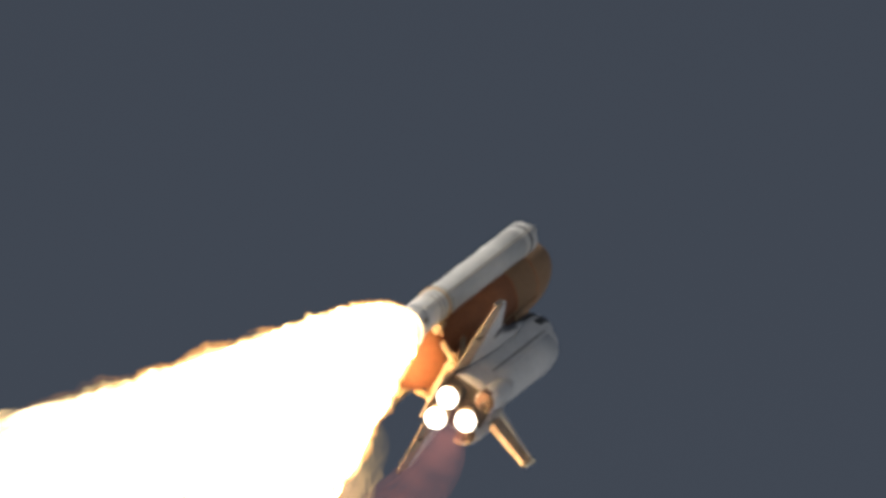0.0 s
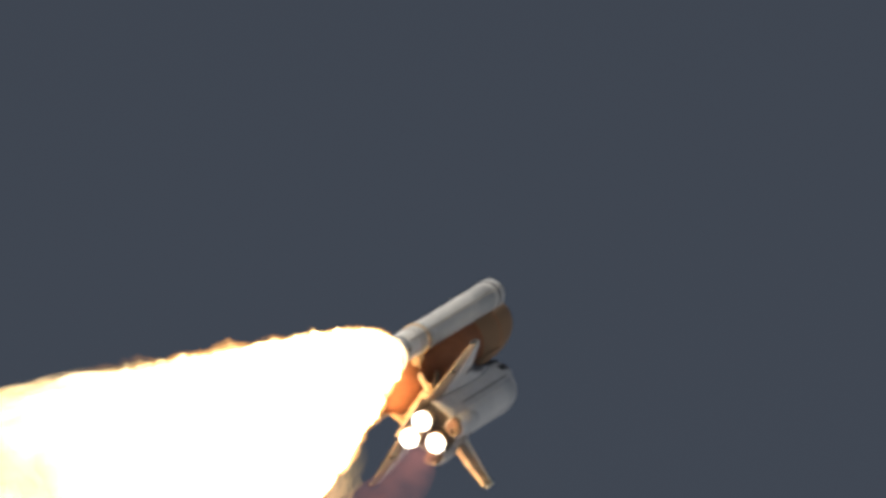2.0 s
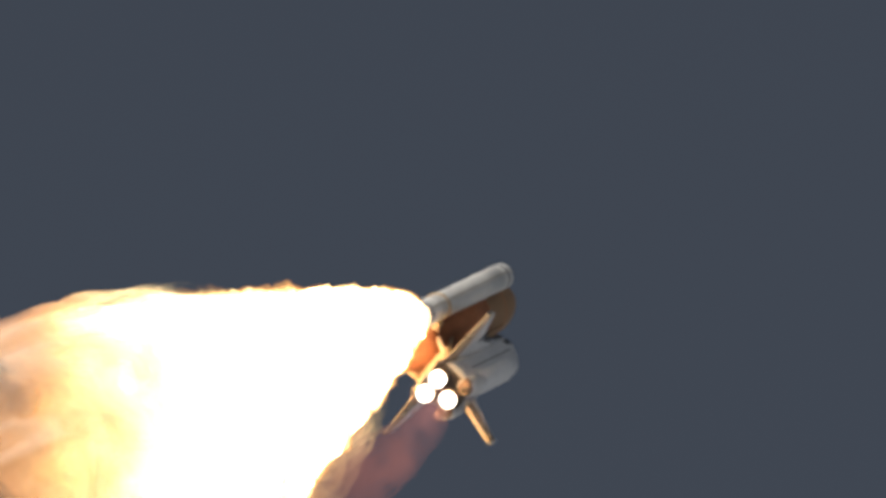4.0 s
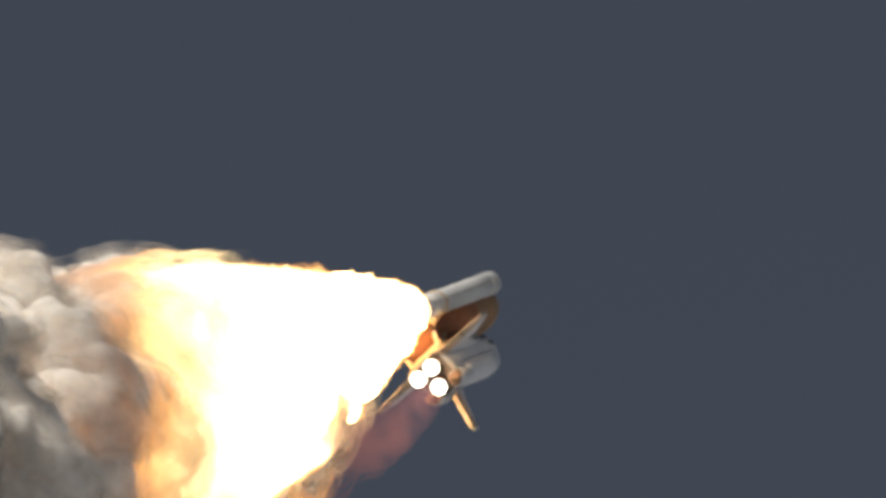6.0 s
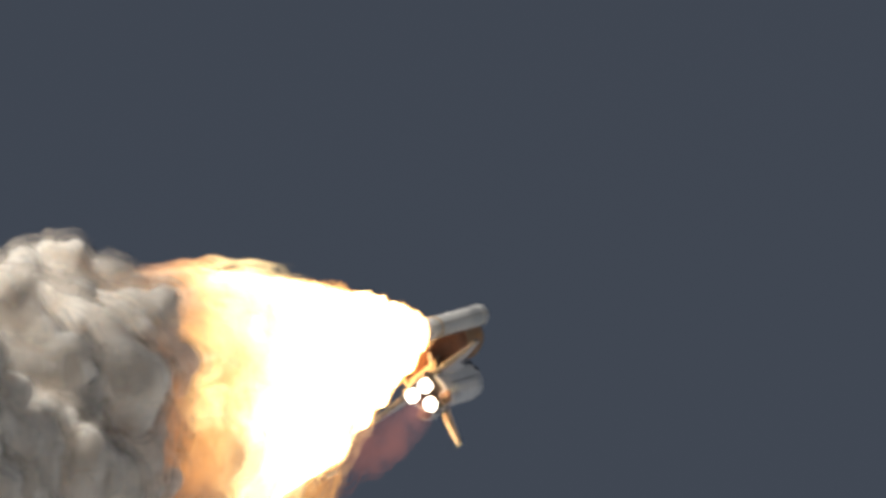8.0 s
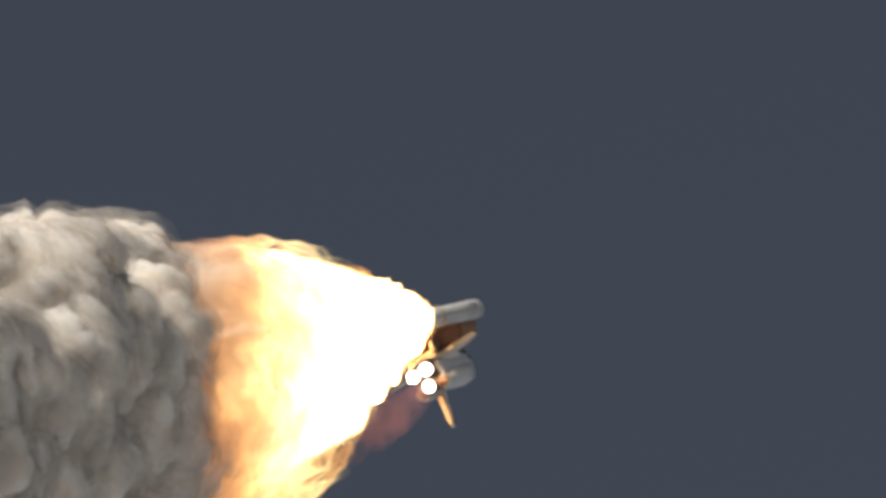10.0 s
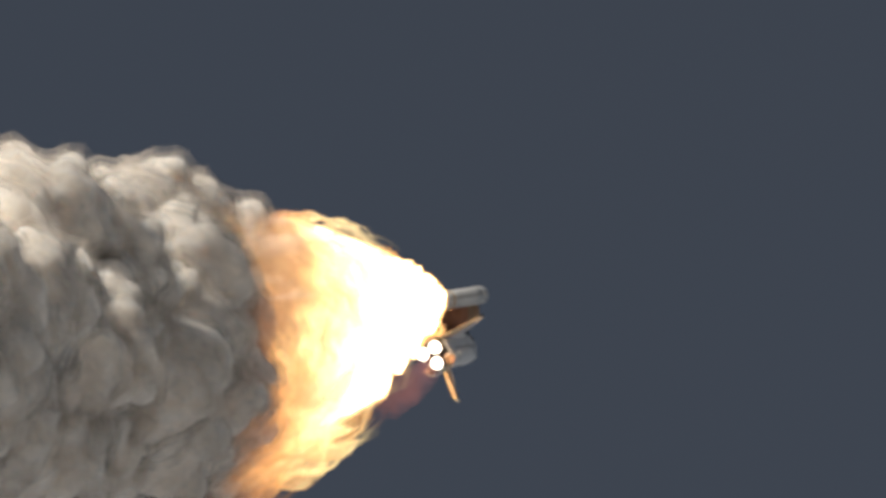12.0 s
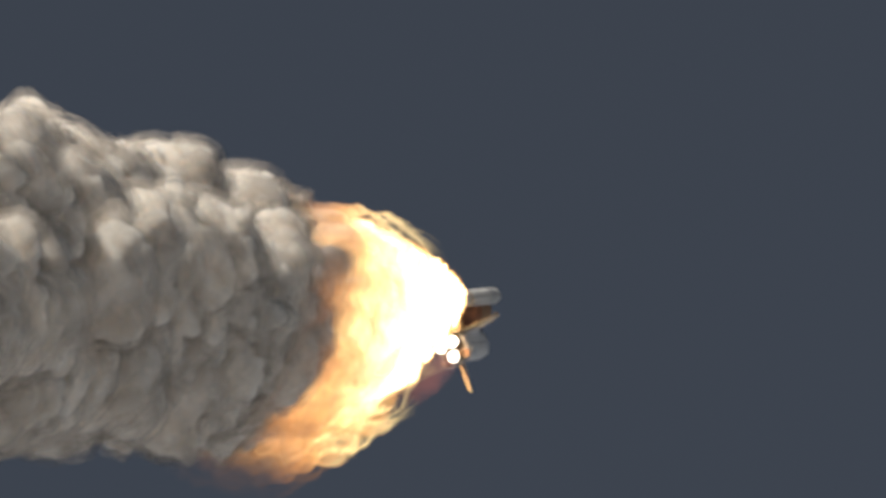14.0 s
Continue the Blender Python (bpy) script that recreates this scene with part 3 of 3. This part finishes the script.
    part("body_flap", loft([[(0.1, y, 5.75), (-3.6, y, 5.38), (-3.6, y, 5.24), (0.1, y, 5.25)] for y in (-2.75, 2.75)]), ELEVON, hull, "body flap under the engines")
    # three main engines: dark bell, rings, white-hot exhaust
    for y, z, dz, tip in ((1.2, 6.95, 0.1, -4.2), (-1.2, 6.95, 0.1, -4.2), (0, 9.35, 0.66, -3.5)):
        base = -0.6
        ey, ez = y * 1.2, z + dz
        eng = part("main_engine", loft_bell(base, tip, (y, z), (ey, ez), [(0, 0.42), (0.18, 0.5), (0.4, 0.82), (0.7, 1.06), (1.0, 1.22)]), STEEL, top, "dark steel engine bell with white-hot exhaust")
        for u, r in ((0.45, 0.94), (0.62, 1.06), (0.8, 1.17), (0.95, 1.25)):
            yy, zz, xx = y + (ey - y) * u, z + (ez - z) * u, base + (tip - base) * u
            part("bell_hoop", turned([(xx - 0.06, r - 0.05), (xx - 0.04, r + 0.04), (xx + 0.04, r + 0.04), (xx + 0.06, r - 0.05)], yy, zz, 32, caps=False), STRUT, eng)
        part("engine_shroud", turned([(-0.2, 1.15), (-0.9, 1.1), (-1.2, 0.9), (-1.2, 0.4)], y, z, 32), SOOT, eng)
        part("exhaust_glow", turned([(tip + 0.12, 1.1), (tip - 0.05, 1.15), (tip - 0.35, 1.16), (tip - 0.8, 0.95), (tip - 1.0, 0.6), (tip - 1.05, 0.1)], ey, ez, 36), JET, eng, "white-hot exhaust at the bell's mouth")


def loft_bell(x0, x1, a, b, prof, k=40):
    rings = []
    for inner in (0, 1):
        for u, r in (prof if not inner else prof[::-1]):
            cy, cz = a[0] + (b[0] - a[0]) * u, a[1] + (b[1] - a[1]) * u
            rr = r - 0.05 * inner
            rings.append([(x0 + (x1 - x0) * u, cy + rr * math.cos(2 * math.pi * i / k), cz + rr * math.sin(2 * math.pi * i / k)) for i in range(k)])
    return smooth(loft(rings, caps=False), 50)


def make_struts(top):
    for s in (1, -1):
        # tank to booster, aft
        for z, zz in ((1.7, 1.9), (-1.7, -1.9), (1.7, -0.4)):
            part("booster_strut", rod((3.75, s * 3.6, TANK + zz), (3.75, s * 5.0, DROP + z), 0.24), STRUT, top, "tan strut between tank and booster")
        part("strut_box", block(2.7, 4.6, s * 4.5 - 0.65, s * 4.5 + 0.65, DROP + 1.35, DROP + 2.2, 0.12), STRUT, top)
        # tank to orbiter, aft bipods
        part("orbiter_strut", rod((3.2, s * 3.3, TANK + 2.4), (2.0, s * 2.45, 5.45), 0.42), STRUT, top, "tan strut between tank and orbiter")
        part("orbiter_strut", rod((9.0, s * 2.6, TANK + 3.2), (2.2, s * 2.45, 5.45), 0.36), STRUT, top, "tan strut between tank and orbiter")
        part("orbiter_strut", rod((3.2, s * 1.2, TANK + 3.9), (2.1, s * 2.45, 5.45), 0.2), STRUT, top, "tan strut between tank and orbiter")
        part("umbilical", block(1.2, 3.0, s * 2.2 - 0.5, s * 2.2 + 0.5, 4.3, 5.3, 0.15), STRUT, top, "fuel umbilical plate under the orbiter")
        part("forward_bipod", rod((27.0, s * 1.2, TANK + 3.95), (25.4, 0, 5.4), 0.12), STRUT, top)
    part("crossbeam", block(2.4, 3.1, -3.4, 3.4, 3.8, 4.4, 0.1), STRUT, top, "tan crossbeam behind the tank")


# ---- flame ----
def plume_radius(d):
    return 3.0 * (1 - math.exp(-(d + 0.6) / 2.0)) + 38 * (1 - math.exp(-d / 190)) - 15 * min(1, max(0, (d - 130) / 115)) ** 2


def plume_shell(side, length, extra, seed, steps=170, k=110, rough=1.0, lee=None):
    """Billowing skin of one booster's flame, growing rougher behind. lee: the degrees round the flame to which alone the extra depth is drawn."""
    rings = []
    for j in range(steps + 1):
        d = length * (j / steps) ** 1.25
        base, more, shut = plume_radius(d), extra * (0.6 + (d if lee is None else min(d, 70)) / 130), 1.0
        if d > length - 14:
            shut = math.sqrt(max(0.0, 1 - ((d - length + 14) / 14) ** 2)) * 0.98 + 0.02
        ring = []
        for i in range(k):
            a = 2 * math.pi * i / k
            r = (base + more * (1 if lee is None else 1.25 * max(0.0, math.cos(a - radians(lee))) - 0.25)) * shut
            p = Vector((-d, r * math.cos(a), r * math.sin(a)))
            size = 1.6 + d * 0.055
            drawn = 1 - 0.5 * min(1, max(0, (d - 25) / 50))
            q = Vector((p.x * drawn, p.y, p.z)) / size + Vector((seed, seed * 2.7, 0))
            bulge = noise.turbulence(q, 4, True, amplitude_scale=0.5, frequency_scale=2.1) - 0.68
            soft = noise.turbulence(q * 0.8, 3, False, amplitude_scale=0.4, frequency_scale=2.1)
            bulge += (soft * 0.7 - bulge) * min(1, max(0, (d - 70) / 70))
            lump = 1.0 + d * 0.022
            fine = 0.8 * lump * (abs(noise.noise(Vector((p.x * 0.4, p.y, p.z)) / lump + Vector((seed, 0, 0)))) - 0.2) * min(1, d / 25)
            rr = r + fine + bulge * size * (0.5 - 0.14 * min(1, d / 160)) * rough * min(1, d / 10)
            ring.append((-5.6 - d, side * 6.35 * (1 - d / 600) + rr * math.cos(a), DROP - 0.8 + rr * math.sin(a)))
        rings.append(ring)
    return smooth(loft(rings), 180)


def splay(side, degrees, lift):
    """Turns one flame about its nozzle: outwards, and towards the fin's side."""
    at = Matrix.Translation((-5.6, side * 6.35, DROP))
    return at @ pose(0, 0, 0, 0, lift, -side * degrees) @ at.inverted()


def make_flame():
    cores = []
    top = new("rocket_flame")
    tagged(top, "white-hot booster flame with golden edges turning to orange smoke", "flame")
    for side in (1, -1):
        core = part("flame_core", plume_shell(side, 252, 0.0, 3.1 * side), FLAME, top, "overexposed white flame, amber at its end")
        for extra, mat, name in ((0.16, FRINGE, "golden_fringe"), (0.36, FRINGE, "golden_fringe"), (0.65, HALO, "amber_fringe")):
            ob = part(name, plume_shell(side, 246, extra, 3.1 * side), mat, core)
            ob.visible_shadow = False
        # added shells that paint the flame's orange light over the first smoke
        for extra, seed in ((2.2, 0.5), (5.2, 1.0), (8.4, 1.5)):
            ob = part("flamelit_veil", plume_shell(side, 280, extra, 3.1 * side + seed, lee=math.degrees(LEE)), FLAMELIT_VEIL, core, "emitting amber veil, painted flame light on the smoke front")
            ob.visible_shadow = False
        if side < 0:
            for extra, seed in ((0.9, 0.0), (1.9, 0.3), (3.0, 0.6), (4.2, 0.9), (5.4, 1.2), (6.8, 1.5)):
                ob = part("dusky_fringe", plume_shell(side, 240, extra, 3.1 * side + seed, lee=110), DUSK, core, "soft brown haze beside the flame")
                ob.visible_shadow = False
        if side > 0:
            ends = ((0, -1.5, -0.4), (3, -0.8, -0.3), (6.5, -0.2, 0), (11, 0, 0.3), (14, 0.6, 0.3))
        else:
            ends = ((0, -1.2, -2.5), (3, 0, -1.5), (6.5, 0.8, 0.3), (8, 0.8, 0.7), (11, 0.8, 0.9), (14, 1.0, 1.0))
        cores.append((core, [(t, splay(side, a, b)) for t, a, b in ends]))
    low = part("flame_tongue", plume_shell(-0.2, 128, 0.4, 5.7, 110), TONGUE, top, "ragged orange flame below the main flames")
    for extra, mat, name in ((0.7, FRINGE_LOW, "golden_fringe"), (1.1, HALO_LOW, "amber_fringe")):
        ob = part(name, plume_shell(-0.2, 128, extra, 5.7, 110), mat, low)
        ob.visible_shadow = False
    cores.append((low, [(t, splay(-0.2, 0, b)) for t, b in ((0, -0.6), (3, -0.4), (6.5, -0.2), (8, 0.3), (11, 1.0), (14, 1.5))]))
    return top, cores


def make_engine_exhaust():
    top = new("engine_exhaust")
    tagged(top, "faint translucent pink exhaust streaming from the three engines", "exhaust plume")
    for grow in (1.2, 0.95, 0.7, 0.42):
        rings = []
        for j in range(60):
            d = 100 * j / 59
            ring = []
            for i in range(40):
                a = 2 * math.pi * i / 40
                r = (1.8 + 0.042 * d) * grow
                r *= 1 + 0.3 * noise.noise(Vector((d / 11, 1.6 * math.cos(a) + grow, 1.6 * math.sin(a)))) + 0.12 * noise.noise(Vector((d / 4, 4 * math.cos(a) + grow, 4 * math.sin(a))))
                ring.append((-5.0 - d, r * math.cos(a), 8.1 + 6.6 * (1 - math.exp(-d / 15)) + r * math.sin(a)))
            rings.append(ring)
        ob = part("pink_streamer", smooth(loft(rings, caps=False), 180), PINK, top)
        ob.visible_shadow = False
    return top


# ---- smoke ----
SPACING, HOLD = 30.0, 190.0
WEDGE_ANGLES = (0, 50, -50, 100, -100, 150, -150)


def smoke_billow(seed, puffed=0.0, fine=5, size=1.0, crisp=0.8):
    """One cauliflower billow, a single closed skin: round lobes on a core, smaller lobes on those, softly merged."""
    rng = random.Random(seed)
    lobes = [(Vector((0, 0, 0)), rng.uniform(11, 12.5))]
    for i in range(15):
        way = Vector((rng.gauss(0, 1) * 1.3, rng.gauss(0.3, 1), rng.gauss(0, 1) * 1.3)).normalized()
        r = rng.choice((4.2, 5.2, 6.4, 7.6)) * rng.uniform(0.85, 1.15)
        mid = Vector((way.x * 14, way.y * 10, way.z * 14)) * rng.uniform(0.7, 0.95)
        lobes.append((mid, r))
        for k in range(7):
            bud = (way + Vector((rng.gauss(0, 0.75), rng.gauss(0, 0.75), rng.gauss(0, 0.75)))).normalized()
            lobes.append((mid + bud * r * rng.uniform(0.72, 0.95), r * rng.uniform(0.26, 0.42)))
    off = Vector((seed * 7.3, seed * 3.1, seed * 5.7))
    bm = bmesh.new()
    bmesh.ops.create_icosphere(bm, subdivisions=fine, radius=1.0)
    ways = np.array([v.co for v in bm.verts])
    total = np.zeros(len(ways))
    for c, r in lobes:
        k = ways @ np.array(c)
        gap = k * k - c.length_squared + r * r
        hit = gap > 0
        total[hit] += np.exp(crisp * (k[hit] + np.sqrt(gap[hit])))
    reach = np.log(total) / crisp
    for v, far in zip(bm.verts, reach):
        u = v.co.copy()
        p = u * far
        h = 1.1 * noise.noise(p * 0.13 + off) + 0.3 * noise.noise(p * 0.3 + off) + 0.08 * noise.noise(p * 0.75 + off)
        v.co = (p + u * (h + puffed)) * size
    return smooth(bm, 180)


def place(t):
    """The stack's pose at any time, carried on straight before the first row."""
    rows = SHUTTLE_ROWS
    if t <= 0:
        (t0, a), (t1, b) = rows[0], rows[1]
        m = a.copy()
        m.translation = a.translation + (b.translation - a.translation) * (t / (t1 - t0))
        return m
    for (t0, a), (t1, b) in zip(rows, rows[1:]):
        if t <= t1:
            return a.lerp(b, (t - t0) / (t1 - t0))
    return rows[-1][1].copy()


def make_trail():
    meshes = []
    for k in range(9):
        me = bpy.data.meshes.new("billow")
        bm = smoke_billow(k + 1, size=0.95)
        bm.to_mesh(me)
        bm.free()
        me.materials.append(SMOKE)
        meshes.append(me)
    veils = []
    for puffed, mat, crisp in ((1.1, WISP, 0.8), (2.5, THIN_WISP, 0.8)):
        for k in range(9):
            me = bpy.data.meshes.new("wisp")
            bm = smoke_billow(k + 1, puffed, 4, 0.95, crisp)
            bm.to_mesh(me)
            bm.free()
            me.materials.append(mat)
            veils.append(me)
    rng = random.Random(5)
    made = []
    t = -3.0
    while t < 13.9:
        puff = new("smoke_puff")
        tagged(puff, "grey-tan billowing exhaust smoke, sunlit on top", "smoke", "exhaust trail")
        hold = pose(-HOLD - 50 * min(1.0, max(0.0, (4.4 - t) / 2.5)) + 38 * math.exp(-((t - 6.4) / 1.8) ** 2) - rng.uniform(0, 14), rng.uniform(-1.5, 1.5), DROP + rng.uniform(-1.5, 1.5))
        billows = []
        for wedge in WEDGE_ANGLES:
            kind = rng.randrange(9)
            ob = new("billow", meshes[kind])
            ob.parent = puff
            for mesh in (veils[kind], veils[kind + 9]):
                veil = new("wisp", mesh)
                veil.parent = ob
                veil.visible_shadow = False
            lean = wedge + rng.uniform(-16, 16)
            # the flame burns longest on one side; elsewhere it turns to smoke sooner
            ahead = rng.uniform(-12, 12) + (40 + 38 * min(1.0, max(0.0, (t - 7) / 4))) * (1 - max(0.0, math.cos(radians(lean))))
            turn = pose(0, 0, 0, math.degrees(LEE) + lean, 0, 0) @ pose(0, 0, 0, 0, rng.choice((0, 180)) + rng.uniform(-40, 40), 0)
            out_dir = pose(0, 0, 0, math.degrees(LEE) + lean, 0, 0) @ Vector((0, 1, 0))
            far = rng.uniform(0.88, 1.12) * (1 + 0.18 * math.exp(-((t - 7.0) / 0.9) ** 2))
            billows.append((ob, turn, out_dir, far, Vector((ahead, 0, 0))))
        made.append((puff, t, hold, Vector((rng.uniform(-0.6, 0.6), -3.5 + rng.uniform(-0.6, 0.6), 4.0 + rng.uniform(-0.6, 0.6))), billows))
        t += SPACING / 163.0
    return made


shuttle = make_shuttle()
flame, flame_cores = make_flame()
exhaust = make_engine_exhaust()
trail = make_trail()

# ---- ground far below, out of view; made pale to bounce fill light upwards ----
bm = bmesh.new()
bmesh.ops.create_grid(bm, x_segments=8, y_segments=8, size=20000)
me = bpy.data.meshes.new("ground")
bm.to_mesh(me)
bm.free()
me.materials.append(surface("pale_bounce_ground", (0.54, 0.55, 0.58), 0.9, fine=0.02, coarse=0.002, vary=0.4))
tagged(new("ground", me), "unseen pale ground far below, bouncing light up", "ground", kind="structure")


def motions():
    walk(shuttle, SHUTTLE_ROWS)
    walk(flame, SHUTTLE_ROWS)
    walk(exhaust, SHUTTLE_ROWS)
    # the two flames splay a little as the air thins
    for core, rows in flame_cores:
        walk(core, rows)
    for puff, t, hold, drift, billows in trail:
        rows = []
        k = 0.0
        while k < t - 0.25:
            rows.append((k, place(k) @ hold))
            k += 1.0
        left = place(t) @ hold
        for s in (max(t, 0.0), max(t, 0.0) + 0.4, 14.0):
            if not rows or s > rows[-1][0] + 0.05:
                rows.append((s, Matrix.Translation(drift * (s - t)) @ left))
        if len(rows) < 2:
            rows.append((14.1, rows[0][1]))
        walk(puff, rows)
        # each billow swells away from the trail's middle once it is left behind
        for ob, turn, out_dir, far, ahead in billows:
            ages = ((-30.0, 2.0), (-0.02, 1.0), (0.18, 13.0), (1.0, 18.0), (2.2, 22.0), (5.0, 34.0), (20.0, 46.0))
            times = sorted({0.0, 14.0} | {round(t + a, 2) for a, _ in ages if 0.05 < t + a < 13.95})
            steps = [(s, float(np.interp(s - t, *zip(*ages)))) for s in times]
            walk(ob, [(s, Matrix.Translation(ahead + out_dir * far * f) @ turn) for s, f in steps])


motions()
